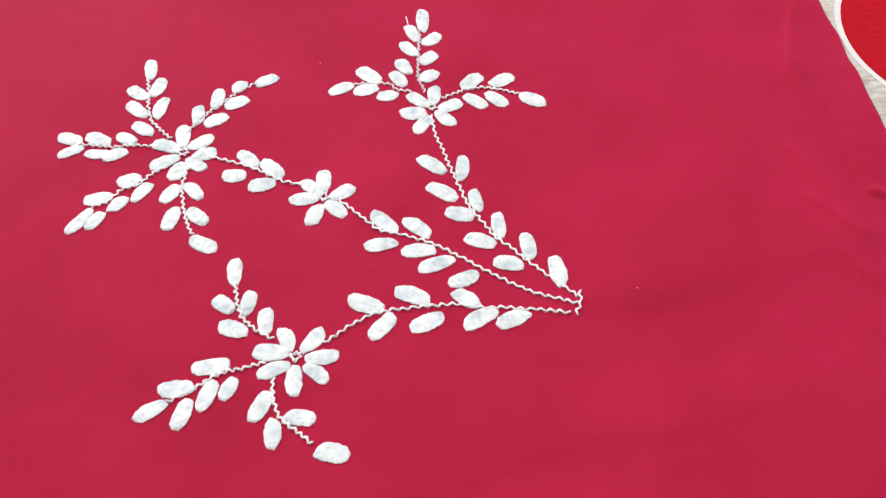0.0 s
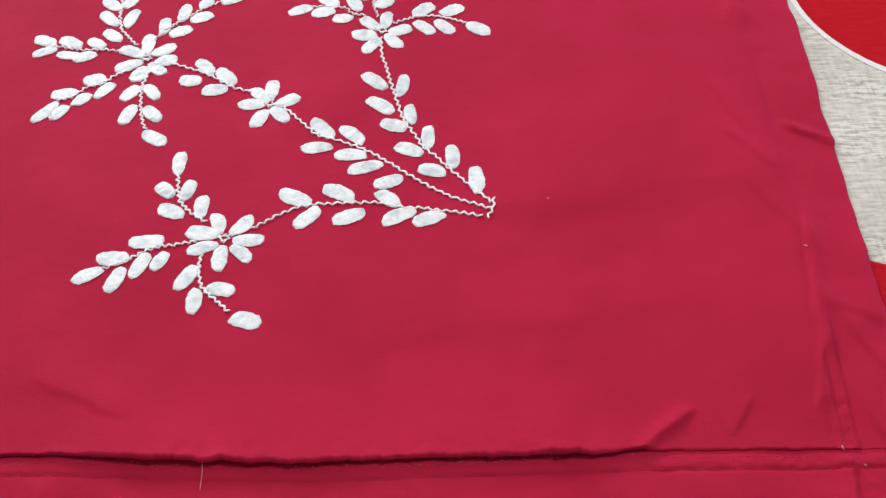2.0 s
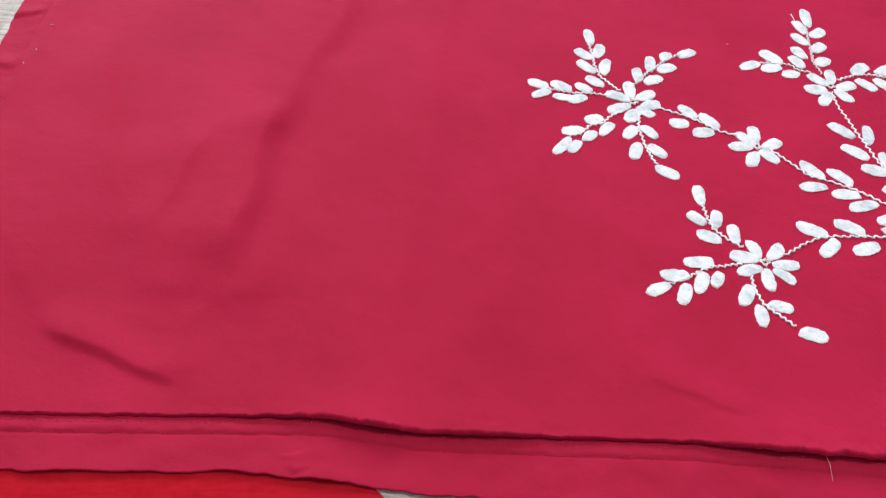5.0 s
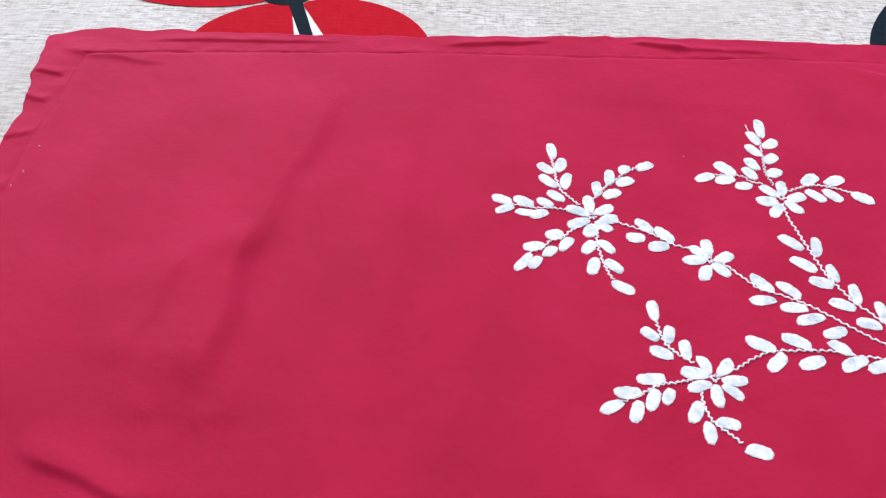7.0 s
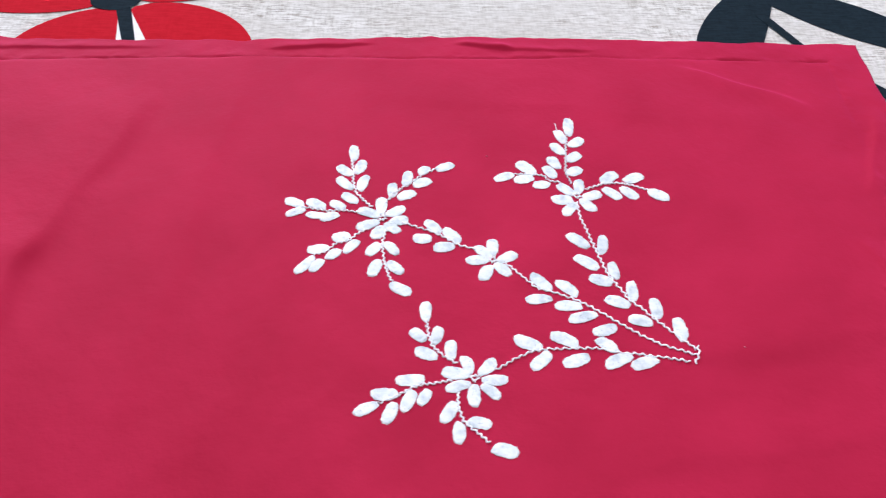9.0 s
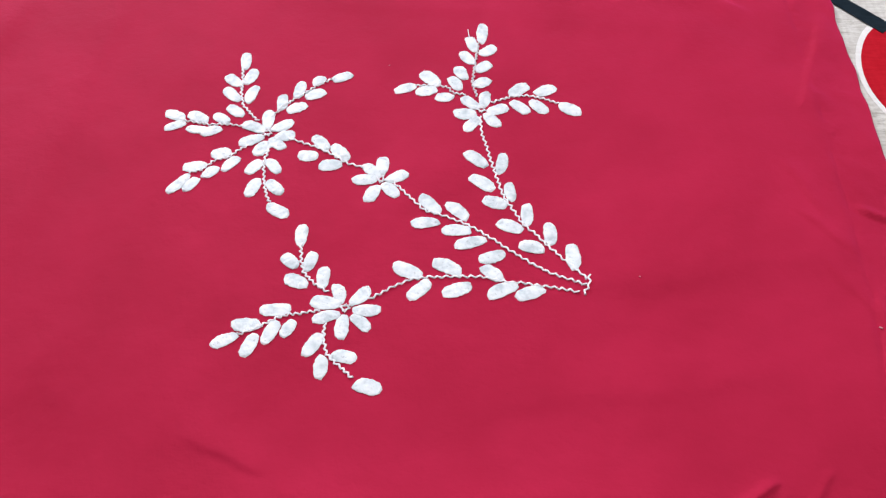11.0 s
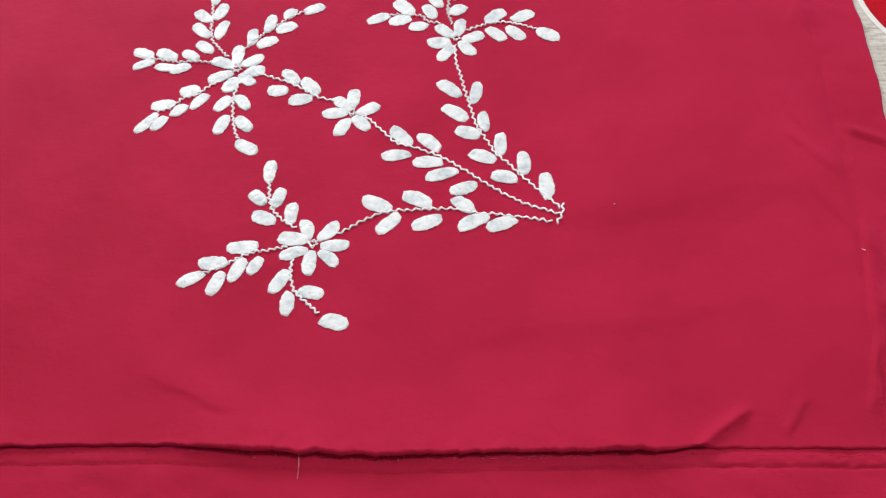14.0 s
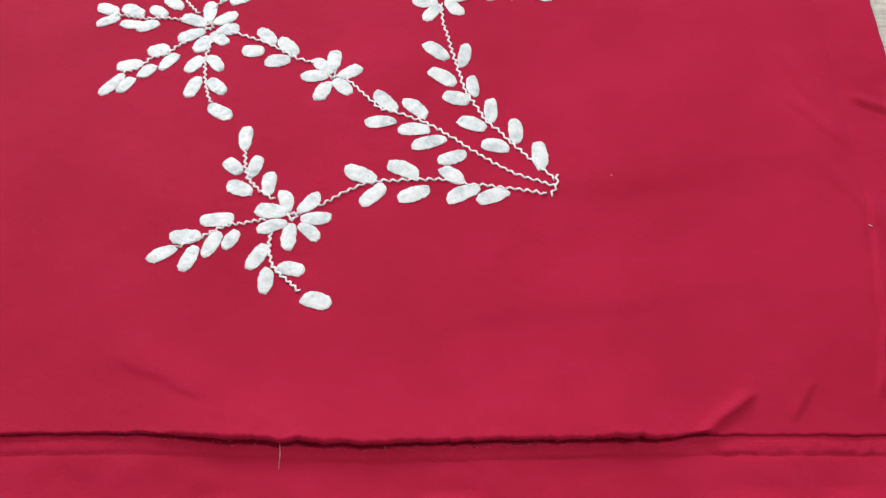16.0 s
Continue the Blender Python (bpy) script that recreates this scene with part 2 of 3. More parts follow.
def line(points):
    xs, ys = zip(*points)
    return lambda v: np.interp(v, xs, ys)


edge_top = line([(-305, 161), (-297, 168), (-282, 175), (-262, 179), (-236, 176), (-218, 180), (-200, 177), (-130, 178), (-50, 181), (20, 185), (100, 190), (370, 188)])
edge_bottom = line([(-300, -214), (-125, -213), (-70, -220), (0, -226), (60, -227), (180, -229), (340, -231)])
edge_left = line([(-230, -298), (0, -299), (50, -296), (110, -294.5), (145, -299), (180, -300)])
edge_right = line([(-235, 329), (-185, 333), (-170, 336), (-121, 341), (-55, 347), (-5, 352), (39, 356), (97, 358), (146, 362), (190, 364)])
seam_top = line([(-300, 142), (-220, 152), (-126, 158), (-38, 162), (74, 162), (167, 167), (365, 166)])
seam_left = line([(-215, -280), (0, -281), (53, -281), (94, -276), (146, -271)])
seam_right = line([(-210, 303), (-172, 306), (-157, 308), (-130, 314), (-96, 318), (0, 326), (90, 332), (170, 337)])
crease_run = line([(-300, -191), (-203, -191), (-110, -189.5), (-72, -195), (-20, -196), (30, -196.5), (80, -200), (110, -202), (230, -202), (305, -204)])


def crease(x):
    """The seam above the hem, in which the panel's roll ends: puckered by its stitches."""
    return float(crease_run(x)) + 0.55 * noise.noise(Vector((x / 6, 0, 41))) + 0.35 * noise.noise(Vector((x / 2.6, 0, 42)))


crease_size = line([(-300, 0.25), (-150, 0.3), (-125, 0.6), (-95, 1.3), (-60, 1.0), (-25, 0.6), (0, 0.35), (35, 0.6), (58, 1.25), (110, 1.15), (150, 0.9), (215, 1.2), (233, 0.25), (250, 0.12), (280, 0.2), (305, 0.1)])


# where the hem's cut edge stands off the sheet: place, spread, height
EDGE_LIFTS = [(138, 8, 3.6), (245, 14, 1.6), (277, 9, 2.8), (307, 6, 2.4), (62, 16, 0.9), (-105, 14, 1.0)]


def rippled(x, y, scale, seed):
    return noise.noise(Vector((x / scale, y / scale, seed)))


# wrinkles: start, end, width, height
# each is gentle on one side and drops on the other, to the right of its direction
WRINKLES = [
    ((-146, -10), (-114, 96), 16, 2.7), ((-156, -104), (-150, -22), 15, 4.8), ((-194, -98), (-180, -40), 9, 1.5),
    ((-216, -153), (-172, -173), 5, 2.2), ((-192, -121), (-142, -127), 18, 2.2), ((22, -168), (50, -182), 4, 0.9),
    ((-285, -60), (-215, -150), 11, 1.4), ((-215, -70), (-240, 20), 10, 1.8),
    ((230, -202), (249, -189), 1.5, 2.1), ((265, -196), (274, -184), 1.3, 0.9),
    ((300, -46), (315, -67), 2.2, 0.8), ((300, -14), (308, -41), 3, 0.9), ((304, -80), (321, -112), 2.6, 0.8),
    ((319, -106), (309, -158), 2.0, 1.6), ((309, -158), (300, -184), 2.0, 1.3), ((308, -204), (313, -155), 1.4, 1.1), ((303, -206), (307, -160), 1.2, 0.8),
    ((322, -150), (335, -182), 3, 1.6), ((318, -190), (330, -230), 3, 1.4), ((300, -229), (304, -208), 1.8, 1.4), ((318, -140), (342, -152), 4, 1.2),
    ((330, -44), (349, -54), 2, 1.8), ((-280, 150), (-230, 140), 6, 1.6), ((298, 120), (240, 150), 5, 1.8), ((345, 95), (322, 40), 5, 1.4),
    ((-34, 172), (18, 178), 2.4, 1.6), ((88, 180), (116, 176), 2.2, 2.0), ((116, 176), (170, 174), 2, 1.1), ((-220, 166), (-130, 170), 2.4, 1.2),
    ((190, -90), (300, -70), 14, 1.0), ((150, -150), (250, -140), 10, 0.9), ((60, 120), (240, 100), 16, 0.9), ((-80, -100), (-60, 100), 16, 1.2),
    ((-120, -206), (-118, -212), 2.5, 0.8), ((26, -208), (30, -224), 2.5, 0.8), ((150, -210), (158, -228), 3, 0.9), ((262, -212), (268, -230), 3, 0.8),
    ((-296, 100), (-284, 96), 2.5, 1.4), ((-296, 128), (-282, 124), 2.5, 1.4), ((-298, 60), (-284, 64), 2.5, 1.3), ((-300, 20), (-286, 16), 3, 1.3),
]


def wrinkle(x, y, a, b, w, h):
    ax, ay, bx, by = *a, *b
    dx, dy = bx - ax, by - ay
    q = dx * dx + dy * dy
    s = ((x - ax) * dx + (y - ay) * dy) / q
    if s < -0.3 or s > 1.3:
        return 0.0
    size = math.sqrt(q)
    d = ((x - ax) * dy - (y - ay) * dx) / size + 0.12 * w * math.sin(s * 9 + ax)
    d /= w * (0.6 if d > 0 else 2.3)
    if abs(d) > 2.6:
        return 0.0
    ends = max(0.0, min(1.0, (s + 0.3) / 0.4, (1.3 - s) / 0.4))
    return h * ends * ends * (3 - 2 * ends) * math.exp(-d * d)


def smooth(a, b, v):
    """0 at a, 1 at b, eased between."""
    s = max(0.0, min(1.0, (v - a) / (b - a)))
    return s * s * (3 - 2 * s)


REACH = [(min(a[0], b[0]) - 6 * w - 0.3 * abs(a[0] - b[0]), max(a[0], b[0]) + 6 * w + 0.3 * abs(a[0] - b[0]),
          min(a[1], b[1]) - 6 * w - 0.3 * abs(a[1] - b[1]), max(a[1], b[1]) + 6 * w + 0.3 * abs(a[1] - b[1])) for a, b, w, amp in WRINKLES]


def cloth_height(x, y):
    """Height of the cover's upper face over the sheet, in millimetres."""
    inner = min(x - float(seam_left(y)), float(seam_right(y)) - x, float(seam_top(x)) - y)
    low = y - float(crease(x))
    h = 2.4 + 0.9 * rippled(x, y, 90, 3) + 0.65 * rippled(x, y, 38, 9) + 0.12 * rippled(x, y, 15, 10)
    flange = 1.9 + 0.8 * rippled(x, y, 26, 5) + 0.5 * rippled(x, y, 11, 6)
    k = smooth(-2.0, 5.0, inner)
    h = flange * (1 - k) + h * k
    top = float(seam_top(x)) - y
    h -= (1.0 if top < inner + 1 else 0.22) * max(0.0, 0.5 + 1.1 * rippled(x, y, 32, 2) + 0.5 * rippled(x, y, 7, 4)) * math.exp(-(inner / 1.3) ** 2)
    h += 0.35 * rippled(x, y, 5, 33) * math.exp(-((inner + 2.5) / 3) ** 2)
    folds = sum(wrinkle(x, y, a, b, w, amp) for (a, b, w, amp), (x0, x1, y0, y1) in zip(WRINKLES, REACH) if x0 < x < x1 and y0 < y < y1)
    # small puckers where the side seam meets the hem
    if y < -150 and x > 285:
        folds += 0.8 * rippled(x, y, 4.2, 31) * math.exp(-((x - 306) / 5) ** 2) * smooth(-150, -185, y)
    # the roll over the hem
    size = float(crease_size(x)) if -290 < x < 300 else 0.0
    if low > 0:
        near = smooth(0, 12, low)
        h = 2.0 * (1 - near) + h * near
        roll = 1.15 * size * (2.8 * math.exp(-low / 9.0) + 1.7 * math.exp(-low / 26.0)) * (1 + 0.3 * rippled(x, 0, 16, 8))
        h += folds + (roll + 0.3 * min(1.0, size)) * smooth(-0.3, 0.9 + 1.4 * min(1.0, size), low) - 0.3 * min(1.0, size)
        h += 0.45 * min(1.0, size) * rippled(x, y, 3.6, 17) * math.exp(-((low - 3) / 4) ** 2)
    else:
        m = smooth(-16, -4, low)
        lift = 1.0 - smooth(0, 9, y - float(edge_bottom(x)))
        flange += lift * (0.2 + 1.2 * max(0.0, rippled(x, 0, 31, 12)) + sum(k * math.exp(-((x - c) / w) ** 2) for c, w, k in EDGE_LIFTS))
        h = flange * (1 - m) + (1.85 + 0.25 * rippled(x, y, 20, 7)) * m
        pucker = 0.3 * rippled(x, y, 3.5, 13) + 0.25 * rippled(x, y, 9, 14)
        h += folds * smooth(2, -6, low) + (0.25 + (0.9 + 1.2 * smooth(120, 235, x)) * pucker) * math.exp(-((low + 4.7) / 2.2) ** 2)
        worn = 1 + 0.9 * rippled(x, 0, 13, 18)
        worn *= 0.5 + 0.5 * smooth(120, 235, x)
        h += 0.3 * math.exp(-((low + 4.0) / 2.6) ** 4)
        h -= worn * (0.5 * math.exp(-((low + 7.3) / 0.65) ** 2) + 0.3 * math.exp(-((low + 1.6) / 0.9) ** 2))
    return max(h, 0.9)


def outline(u, y0):
    xl = float(edge_left(y0)) + 3.4 * rippled(y0, 0, 15, 21)
    xr = float(edge_right(y0)) + 1.2 * rippled(y0, 0, 19, 22)
    x = xl + (xr - xl) * u
    return x, float(edge_bottom(x)) + 1.6 * rippled(x, 0, 22, 23) + 0.8 * rippled(x, 0, 5, 25), float(edge_top(x)) + 2.0 * rippled(x, 0, 24, 24) + 0.7 * rippled(x, 0, 7, 26)


def cover_meshes():
    """The front panel with the flanges at its sides and top, and the hem below, on which the panel's roll lies."""
    us = np.concatenate([np.linspace(0, 0.045, 36), np.linspace(0.047, 0.915, 400), np.linspace(0.9165, 1, 64)])
    w = len(us)
    ups = np.concatenate([[0.0, 0.3, 0.7, 1.1, 1.6, 2.1], np.linspace(2.8, 40, 60), np.linspace(41.5, 340, 195), np.linspace(340.8, 400, 80)]) / 400
    verts, hem = [], []
    for v in ups:
        y0 = -200 + 390 * v
        for u in us:
            x, yb, yt = outline(u, y0)
            yc = float(crease(x))
            y = yc + (yt - yc) * v
            low = y - yc
            shift = 0.0
            if low < 14 and -290 < x < 300:
                shift = (2.6 + 0.8 * rippled(x, 0, 7, 15) + 0.9 * rippled(x, 0, 1.8, 16)) * min(1.2, float(crease_size(x))) * math.exp(-((low - 1.6) / 4.5) ** 2) * smooth(0, 1.3, low)
            verts.append((x / 1000, (y - shift) / 1000, cloth_height(x, max(y, yc + 0.01)) / 1000))
    lows = np.linspace(0, 1, 48)
    for v in lows:
        for u in us:
            x, yb, yt = outline(u, -228 + 32 * v)
            yc = float(crease(x))
            y = yb + (yc - yb) * v
            tuck = min(1.0, max(0.0, float(crease_size(x)) * 2 - 0.3))
            hem.append((x / 1000, (y + 3.0 * smooth(0.85, 1, v) * tuck + 3.0 * (1 - tuck) * (v == 1)) / 1000, (cloth_height(x, y) - 1.1 * smooth(0.92, 1, v) * tuck - 0.4 * (v == 1)) / 1000))
    quads = lambda k: [(j * w + i, j * w + i + 1, (j + 1) * w + i + 1, (j + 1) * w + i) for j in range(k - 1) for i in range(w - 1)]  # noqa: E731
    return verts, quads(len(ups)), hem, quads(len(lows))


cloth_verts, panel_faces, hem_verts, hem_faces = cover_meshes()


front_panel = part("front_panel", mesh_from("front_panel", cloth_verts, panel_faces, RED_COTTON), cover)
hem = part("hem", mesh_from("hem", hem_verts, hem_faces, RED_COTTON), cover, "double-stitched crimson hem")
for edge in (front_panel, hem):
    thick = edge.modifiers.new("cloth", "SOLIDIFY")
    thick.thickness, thick.offset = 0.0008, -1


def lay(x, y, lift):
    return (x / 1000, y / 1000, (cloth_height(x, y) + lift) / 1000)


def padded_leaf(x, y, angle, length, width, pointed=0.5):
    """A padded satin leaf lying on the cloth: blunt, slightly cornered ends, crinkled top, a small tuck at the outer tip."""
    a = radians(angle)
    ca, sa = math.cos(a), math.sin(a)
    seed = random.uniform(0, 99)
    bend = random.uniform(-0.05, 0.05) * length
    wides = {side: line([(-1.0, random.uniform(0.22, 0.5)), (random.uniform(-0.78, -0.6), random.uniform(0.8, 0.94)), (random.uniform(-0.35, 0.1), random.uniform(0.98, 1.08)),
                         (random.uniform(0.45, 0.62), random.uniform(0.88, 1.02) - 0.12 * pointed), (random.uniform(0.78, 0.88), random.uniform(0.62, 0.78) - 0.16 * pointed), (1.0, random.uniform(0.14, 0.44))]) for side in (-1, 1)}
    skew = random.uniform(-0.13, 0.13)
    rows, cols = 30, 14
    verts, faces = [], []
    for i in range(rows + 1):
        s = i / rows
        t = 2 * s - 1
        for j in range(cols + 1):
            c = math.cos(math.pi * j / cols)
            w = float(wides[1 if c > 0 else -1](t)) * (1 + 0.06 * noise.noise(Vector((t * 5, seed, c))) + 0.07 * noise.noise(Vector((t * 13, seed + 7, c))))
            lx = length * 0.505 * t + skew * width * 0.5 * c * abs(t) ** 3
            under = 0.88 if j in (0, cols) else 1.0
            ly = width * 0.5 * w * c * under + bend * (1 - t * t)
            dome = math.sin(math.pi * j / cols) ** 0.42 * min(1.0, (1 - abs(t)) / 0.1) ** 0.5
            crinkle = 0.24 * noise.noise(Vector((lx * 0.42 + seed, ly * 0.6, 1))) + 0.16 * noise.noise(Vector((lx * 1.1, ly * 1.3 + seed, 2)))
            tuck = max(0.0, 1 - 7 * abs(noise.noise(Vector((lx * 0.5 + seed, ly * 0.8, 5))))) * min(1.0, abs(t) / 0.7)
            gx, gy = x + lx * ca - ly * sa, y + lx * sa + ly * ca
            verts.append(lay(gx, gy, -0.1 + dome * (0.74 + crinkle - 0.3 * tuck)))
    for i in range(rows):
        for j in range(cols):
            k = i * (cols + 1) + j
            faces.append((k, k + 1, k + cols + 2, k + cols + 1))
    return mesh_from("leaf", verts, faces, SATIN)


def spaced(points, step):
    pts = [Vector(p) for p in points]
    out, carry = [pts[0].copy()], 0.0
    for a, b in zip(pts, pts[1:]):
        d = (b - a).length
        k = step - carry
        while k <= d:
            out.append(a + (b - a) * (k / d))
            k += step
        carry = d - (k - step)
    return out


def zigzag_stem(points, pitch=0.54):
    """A machine zigzag along the points: one thread, a long slant forward and a short step across."""
    track = spaced(points, pitch)
    path = []
    for i, p in enumerate(track):
        if i % 7 not in (0, 4):
            continue
        d = (track[min(i + 1, len(track) - 1)] - track[max(i - 1, 0)]).normalized()
        n2 = Vector((-d.y, d.x))
        q = p + n2 * (0.66 if i % 7 == 0 else -0.66) * random.uniform(0.6, 1.2) + d * random.uniform(-0.4, 0.4)
        path += [lay(q.x - d.x * 0.08, q.y - d.y * 0.08, 0.28), lay(q.x + d.x * 0.08, q.y + d.y * 0.08, 0.4)]
    return tube(path, 0.00048)


def knot_centre(x, y, radius):
    """A ring of zigzag stitches round the open middle of a flower."""
    ring = []
    for k in range(15):
        a = k * 2 * math.pi / 7.3 + random.uniform(-0.3, 0.3)
        r = radius * ((0.5, 1.05)[k % 2] + random.uniform(-0.18, 0.18))
        ring.append(lay(x + r * math.cos(a), y + r * math.sin(a), 0.3 + 0.25 * (k % 2)))
    return tube(ring, 0.0004)


# leaves by spray: x, y, turn, length and width in millimetres
LEAVES = {
    "A_up": [(18.2, 60.9, -89, 14.5, 5.9), (22.2, 48.4, -106, 13.5, 6.7), (24.7, 34.2, -104, 14.7, 6.5), (13.9, 44.9, -47, 11.9, 7.1), (14.1, 33.9, -48, 13.5, 6.9), (17.4, 21.4, -42, 11.7, 7.0)],
    "A_ur": [(40.8, 27.9, -89, 12.6, 6.4), (49.2, 38.3, -99, 14.1, 6.2), (49.0, 23.5, -151, 11.7, 7.7), (57.8, 34.5, -152, 11.9, 8.0), (59.0, 45.6, -117, 8.9, 6.5), (71.3, 49.2, -149, 12.2, 7.0)],
    "A_left": [(-13.0, 17.2, -22, 11.9, 7.1), (-11.9, 9.5, 27, 11.6, 5.9), (-1.0, 16.2, -28, 12.4, 7.2), (-0.6, 7.5, -5, 11.3, 6.1), (10.8, 15.6, -37, 10.5, 6.8), (6.7, 6.2, 24, 11.3, 6.9)],
    "A_ll": [(13.7, -9.1, 17, 10.3, 7.7), (19.5, -16.8, -125, 12.2, 6.2), (2.0, -18.6, 16, 12.0, 7.1), (10.0, -22.3, -128, 10.0, 6.3), (-4.5, -30.0, 54, 15.5, 5.9), (1.9, -30.7, -122, 10.8, 6.0)],
    "A_down": [(30.9, -18.6, 58, 11.4, 6.9), (40.1, -18.3, 124, 12.0, 6.2), (32.1, -32.4, 71, 13.2, 6.9), (42.4, -32.3, 131, 12.0, 6.8), (45.0, -47.1, 148, 13.1, 7.4)],
    "A_petal": [(35.0, 15.4, -89, 13.5, 7.0), (42.8, 10.8, -149, 11.9, 7.4), (44.6, 2.6, -165, 10.2, 7.6), (41.1, -2.8, 134, 10.2, 6.6), (33.4, -6.5, 64, 10.6, 7.6), (27.4, -0.3, 21, 12.5, 7.5), (27.6, 9.4, -29, 12.6, 7.5)],
    "AM": [(62.7, -2.0, -52, 13.0, 7.1), (56.9, -10.9, -5, 10.3, 7.9), (72.7, -8.1, -51, 13.6, 7.4), (68.3, -17.1, 14, 12.0, 7.8)],
    "M_petal": [(94.2, -16.2, -91, 12.2, 6.6), (101.5, -24.2, -148, 11.8, 7.1), (98.2, -33.6, 129, 10.9, 7.2), (89.7, -36.1, 66, 11.7, 6.9), (85.1, -26.8, 6, 11.3, 7.6), (88.3, -20.2, -48, 11.4, 6.7)],
    "MD": [(117.5, -41.9, -50, 15.2, 7.3), (115.2, -53.9, 7, 13.8, 7.0), (130.2, -46.0, -44, 14.5, 7.6), (129.7, -58.7, 1, 14.1, 7.6), (136.1, -65.9, 17, 16.1, 7.1), (145.8, -74.1, 22, 13.5, 7.1)],
    "CD": [(140.8, -11.2, -47, 14.9, 8.0), (153.2, -14.1, -101, 15.7, 6.1), (143.0, -27.7, -41, 14.9, 7.9), (157.0, -33.5, -86, 13.3, 6.1), (148.9, -40.3, -23, 12.5, 8.1), (164.2, -48.1, -92, 14.1, 6.4), (155.0, -55.8, -24, 13.2, 8.0), (173.7, -60.2, -90, 14.3, 6.6), (164.5, -68.7, -16, 12.4, 7.8), (183.0, -74.4, -88, 16.0, 7.2)],
    "C_petal": [(147.5, 33.4, -99, 12.5, 6.5), (154.3, 25.5, -157, 11.4, 7.7), (150.6, 17.3, 121, 11.5, 7.5), (139.8, 13.6, 56, 12.6, 6.7), (136.0, 21.8, 1, 11.3, 8.6), (139.4, 30.5, -46, 11.7, 7.6)],
    "C_up": [(148.5, 88.8, -96, 18.6, 6.5), (150.8, 73.7, -139, 12.3, 7.7), (142.2, 79.1, -78, 13.8, 6.6), (147.6, 59.3, -137, 11.4, 7.7), (139.6, 67.1, -63, 13.0, 7.2), (146.4, 46.2, -143, 11.0, 7.8), (135.7, 54.2, -70, 12.2, 7.3), (131.9, 45.5, -67, 12.2, 7.3)],
    "C_left": [(105.2, 41.4, 25, 12.9, 7.4), (118.4, 49.4, -51, 14.9, 8.8), (116.4, 39.2, 16, 12.2, 8.3), (126.0, 34.5, -2, 10.1, 7.4)],
    "C_right": [(166.1, 41.3, -139, 14.0, 8.0), (165.6, 27.9, 132, 12.8, 7.7), (180.3, 41.2, -155, 13.0, 8.2), (175.6, 28.6, 128, 13.1, 7.6), (192.3, 26.7, 148, 13.7, 8.5)],
    "B_petal": [(76.0, -95.7, -75, 10.7, 6.2), (86.1, -96.7, -131, 12.3, 6.7), (89.5, -104.6, -177, 11.7, 6.9), (86.7, -112.3, 137, 10.6, 6.3), (78.9, -114.7, 85, 12.6, 6.4), (71.3, -109.6, 22, 11.9, 6.7), (70.5, -100.9, -8, 12.3, 7.8)],
    "B_up": [(57.7, -62.7, -90, 13.7, 6.2), (62.4, -78.2, -106, 12.1, 6.2), (53.6, -78.1, -49, 10.4, 6.9), (57.1, -89.9, -24, 11.8, 7.9), (69.3, -87.2, -93, 12.6, 6.3)],
    "B_left": [(49.4, -105.4, 7, 13.8, 7.3), (55.7, -115.6, -115, 10.3, 5.7), (37.6, -113.5, -2, 13.0, 7.4), (48.2, -117.5, -112, 13.4, 6.2), (29.3, -121.7, 29, 12.4, 6.5), (40.0, -124.0, 71, 12.8, 6.4)],
    "B_down": [(66.7, -123.8, 62, 13.6, 6.5), (70.5, -134.8, 85, 12.1, 6.2), (80.0, -130.2, 170, 11.4, 6.8), (90.5, -144.7, 164, 12.1, 7.7)],
    "BD": [(106.8, -82.4, -26, 15.0, 8.0), (111.9, -93.2, 48, 14.4, 7.1), (124.8, -80.7, -28, 14.9, 7.9), (129.0, -93.1, 21, 14.4, 7.7), (145.2, -83.8, -43, 12.1, 7.3), (149.7, -93.6, 27, 15.9, 7.5), (162.0, -95.0, 22, 14.2, 7.3)],
}
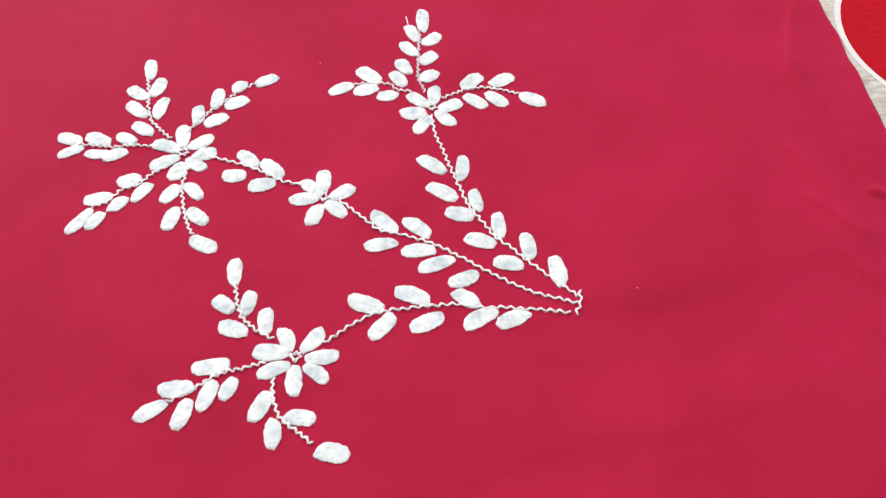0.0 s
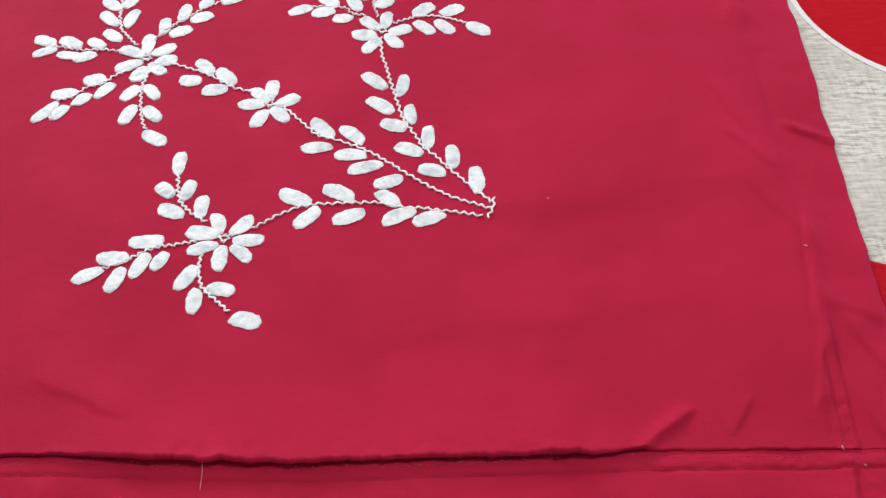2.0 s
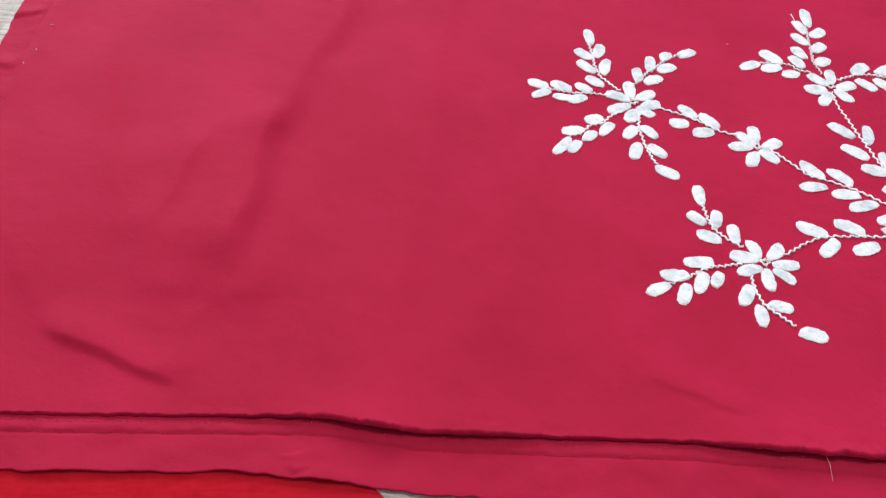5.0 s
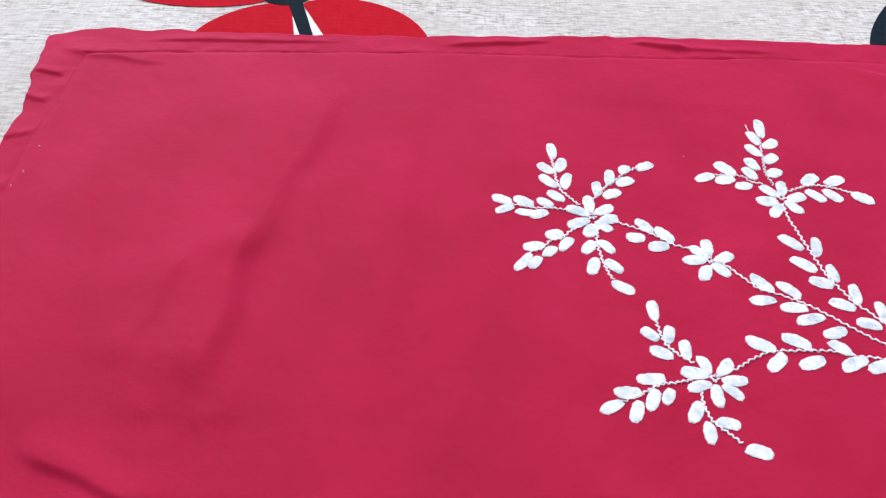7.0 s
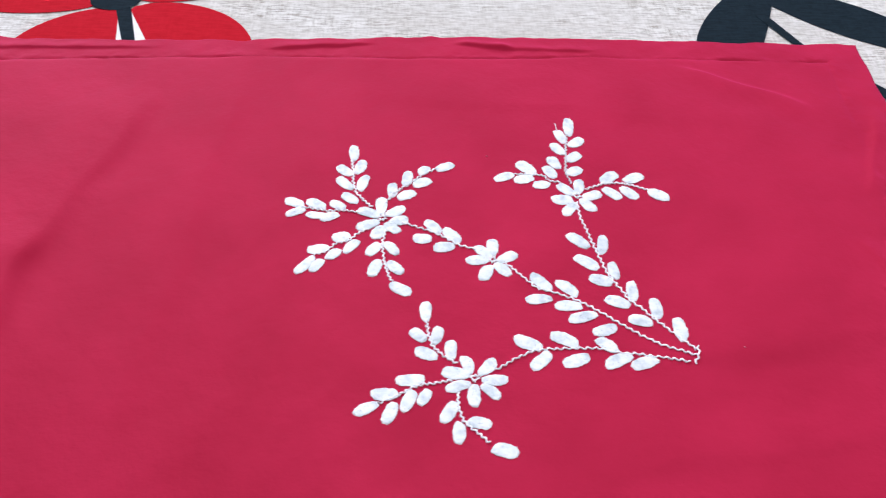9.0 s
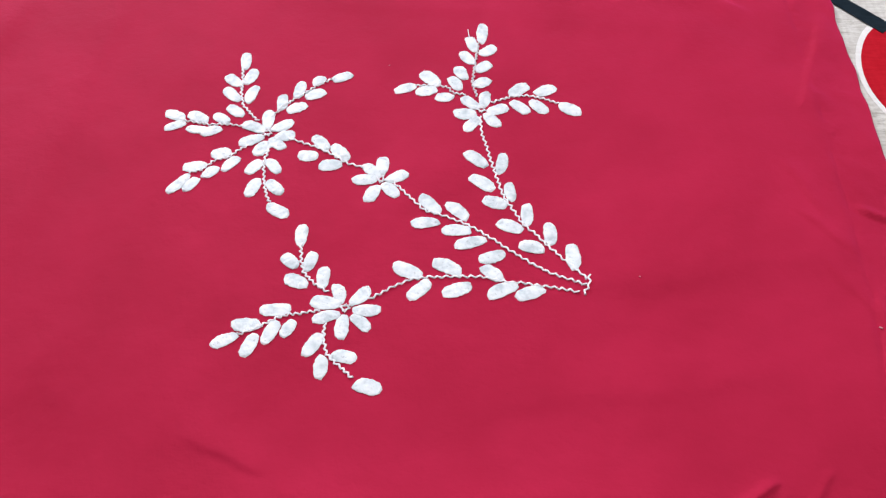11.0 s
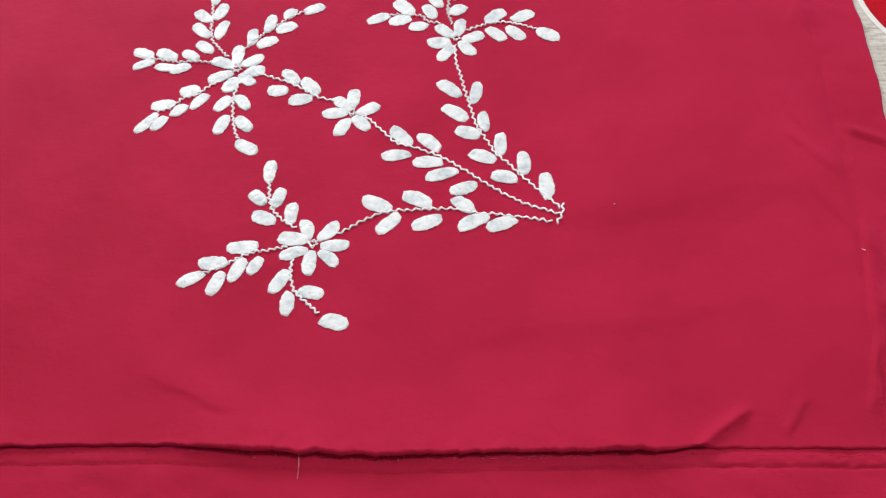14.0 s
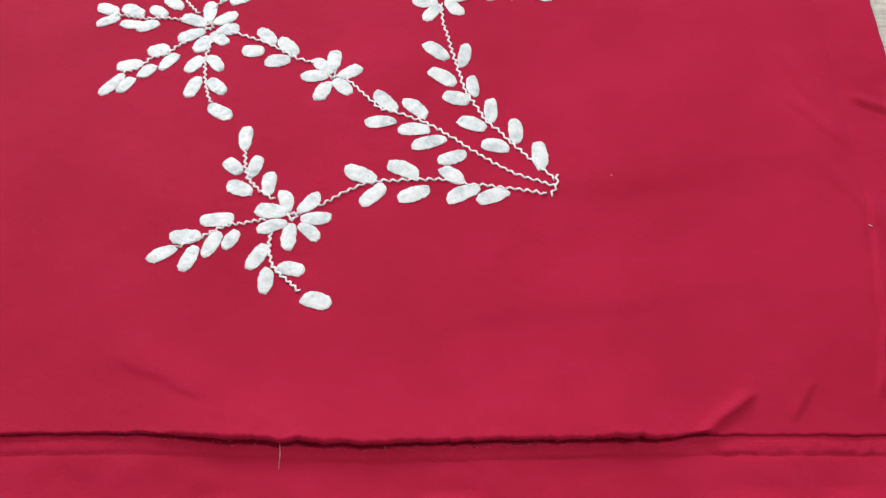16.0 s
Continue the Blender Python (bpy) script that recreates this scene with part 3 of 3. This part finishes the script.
STEMS = {
    "A_up": [(17.3, 54.9), (18.8, 43.1), (18.5, 35.6), (20.6, 26.2), (25.1, 19.7), (30.5, 12.8)],
    "A_ur": [(36.6, 16.6), (41.2, 24.5), (47.9, 31.4), (52.8, 35.9), (59.1, 43.0), (66.8, 47.9)],
    "A_left": [(23.2, 9.9), (13.6, 11.4), (5.4, 10.8), (-9.0, 13.7)],
    "A_ll": [(27.5, -3.4), (21.9, -6.9), (17.6, -12.4), (10.9, -14.1), (5.9, -20.9), (-0.6, -23.1)],
    "A_down": [(37.4, -4.9), (35.4, -14.6), (36.6, -27.4), (38.6, -36.8), (41.0, -43.0)],
    "AM": [(45.7, 1.2), (53.3, -1.9), (62.8, -6.1), (69.9, -10.4), (76.9, -15.6), (85.3, -18.3)],
    "MD": [(99.8, -28.3), (108.5, -38.5), (114.8, -46.2), (123.7, -49.1), (133.5, -53.6), (142.9, -60.4), (153.0, -69.4), (162.9, -77.5), (172.8, -84.5), (188.4, -91.2)],
    "CD": [(144.3, 19.8), (144.5, 6.9), (146.9, -4.0), (148.7, -14.5), (150.7, -24.7), (152.9, -36.2), (156.9, -44.5), (161.2, -54.0), (167.0, -60.6), (172.5, -68.4), (179.0, -76.2), (188.3, -87.6)],
    "C_up": [(143.3, 35.2), (141.2, 45.3), (143.1, 61.7), (146.1, 81.0)],
    "C_left": [(137.1, 36.5), (130.6, 37.4), (127.7, 42.4), (119.9, 43.8), (109.9, 43.8)],
    "C_right": [(150.8, 30.7), (161.3, 35.8), (169.5, 37.1), (177.2, 35.3), (187.6, 30.2)],
    "B_up": [(57.6, -68.0), (58.5, -78.3), (60.0, -84.2), (64.8, -90.6), (71.9, -95.6)],
    "B_left": [(68.7, -105.4), (60.7, -107.5), (55.7, -108.2), (50.8, -110.1), (44.0, -114.1), (34.0, -119.0)],
    "B_down": [(71.2, -112.6), (71.3, -121.5), (72.7, -127.9), (76.1, -132.1), (80.8, -136.9), (85.0, -141.3)],
    "BD": [(89.8, -98.9), (100.2, -91.6), (109.1, -87.2), (117.7, -86.2), (130.7, -86.1), (139.5, -85.6), (150.0, -88.5), (160.8, -89.6), (173.6, -92.2), (185.1, -95.2)],
    "tip": [(189.4, -85.0), (188.5, -91.7), (185.6, -96.0)],
}
CENTRES = {"A_petal": (35.2, 5.0, 2.6), "M_petal": (93.6, -26.2, 2.4), "C_petal": (145.2, 25.2, 2.2), "B_petal": (79.6, -104.0, 2.4)}
for key, stem in STEMS.items():
    sprig = part("embroidered_stem", mesh_from("embroidered_stem", *zigzag_stem(stem, 0.54 if len(key) == 2 or key == "tip" else 0.42), THREAD), cover, "pale zigzag-stitched stem")
    for leaf in LEAVES.get(key, ()):
        part("leaf", padded_leaf(*leaf), sprig, "padded white satin leaf")
for key, (x, y, r) in CENTRES.items():
    centre = part("flower_centre", mesh_from("flower_centre", *knot_centre(x, y, r), THREAD), cover, "pale zigzag-stitched ring between the petals")
    for px, py, turn, length, width in LEAVES[key]:
        px, py = px + (x - px) * 0.05, py + (y - py) * 0.05
        part("petal", padded_leaf(px, py, turn, length * 1.08, width, pointed=0.9), centre, "padded white satin petal")


# ---- stitching and loose threads ----
def stitch_row(points, gap=2.6, length=1.7):
    pieces = []
    track = spaced(points, gap)
    for p, q in zip(track, track[1:]):
        d = (q - p).normalized() * length * random.uniform(0.6, 1.2)
        pieces.append(tube([lay(p.x, p.y, 0.05), lay(p.x + d.x / 2, p.y + d.y / 2, 0.12), lay(p.x + d.x, p.y + d.y, 0.05)], 0.0001, 4))
    return merged(pieces)


RED_THREAD = print_ink("crimson_sewing_thread", (0.44, 0.018, 0.058), (0.52, 0.036, 0.085))
hem_low = [(x, float(crease(x)) - 7.0) for x in range(-275, 306, 5)]
hem_high = [(x, float(crease(x)) - 2.6) for x in range(-275, 306, 5)]
rows = [hem_low, hem_high, [(x, float(seam_top(x)) + 0.5) for x in range(-268, 334, 6)],
        [(float(seam_left(y)) - 0.6, y) for y in range(-150, 146, 6)], [(308 - 10 * (-166 - y) / 39, y) for y in range(-204, -160, 4)],
        [(311 - 5 * (-170 - y) / 34, y) for y in range(-204, -166, 4)]]
for row in rows:
    tagged(part("stitching", mesh_from("stitching", *stitch_row(row), RED_THREAD), cover), kind="stuff")


def loose_thread(points, radius, mat, label):
    part("loose_thread", mesh_from("loose_thread", *tube([lay(*p) for p in points], radius), mat), cover, label)


PINK = print_ink("pink_lint", (0.66, 0.26, 0.30), (0.78, 0.42, 0.44))
for pts, rad in (([(80, -200, 0.5), (80.5, -205, 0.9), (80.2, -211, 0.4)], 0.00014), ([(308, -210.2, 0.3), (308.6, -210.6, 0.45)], 0.0003),
                 ([(302, -203, 0.3), (302.5, -204.4, 0.5)], 0.0003), ([(316, -112, 0.3), (316.8, -113.4, 0.4)], 0.00032),
                 ([(-274, 52, 0.3), (-273, 51.4, 0.5)], 0.0004),
                 ([(-276, 30, 0.3), (-275, 28, 0.4)], 0.00032), ([(-279, 18, 0.3), (-278.6, 16.6, 0.4)], 0.0003), ([(141, 84, 0.3), (140.4, 92, 0.5)], 0.0003),
                 ([(96, 60, 0.2), (96.6, 60.3, 0.3)], 0.0003), ([(212, -86, 0.2), (212.6, -86.5, 0.3)], 0.00028)):
    loose_thread(pts, rad, THREAD if pts[0][1] > 80 else PINK, "stray thread end")


def frayed_fibres(count):
    """Short fluff along the rolled crease."""
    pieces = []
    for _ in range(count):
        x = random.choice((random.uniform(35, 228), random.uniform(-120, 228), random.uniform(110, 200)))
        y = float(crease(x)) - random.uniform(0.2, 3.2)
        a, k = random.uniform(0, 6.28), random.uniform(0.4, 1.3)
        pieces.append(tube([lay(x, y, 0.1), lay(x + k * 0.5 * math.cos(a), y + k * 0.5 * math.sin(a), 0.5), lay(x + k * math.cos(a), y + k * math.sin(a), random.uniform(0.1, 0.7))],
                           random.uniform(0.00007, 0.00014), 3))
    return merged(pieces)


FLUFF = print_ink("pale_crimson_fluff", (0.50, 0.06, 0.10), (0.62, 0.16, 0.20))
tagged(part("frayed_fibres", mesh_from("frayed_fibres", *frayed_fibres(150), FLUFF), cover), kind="stuff")
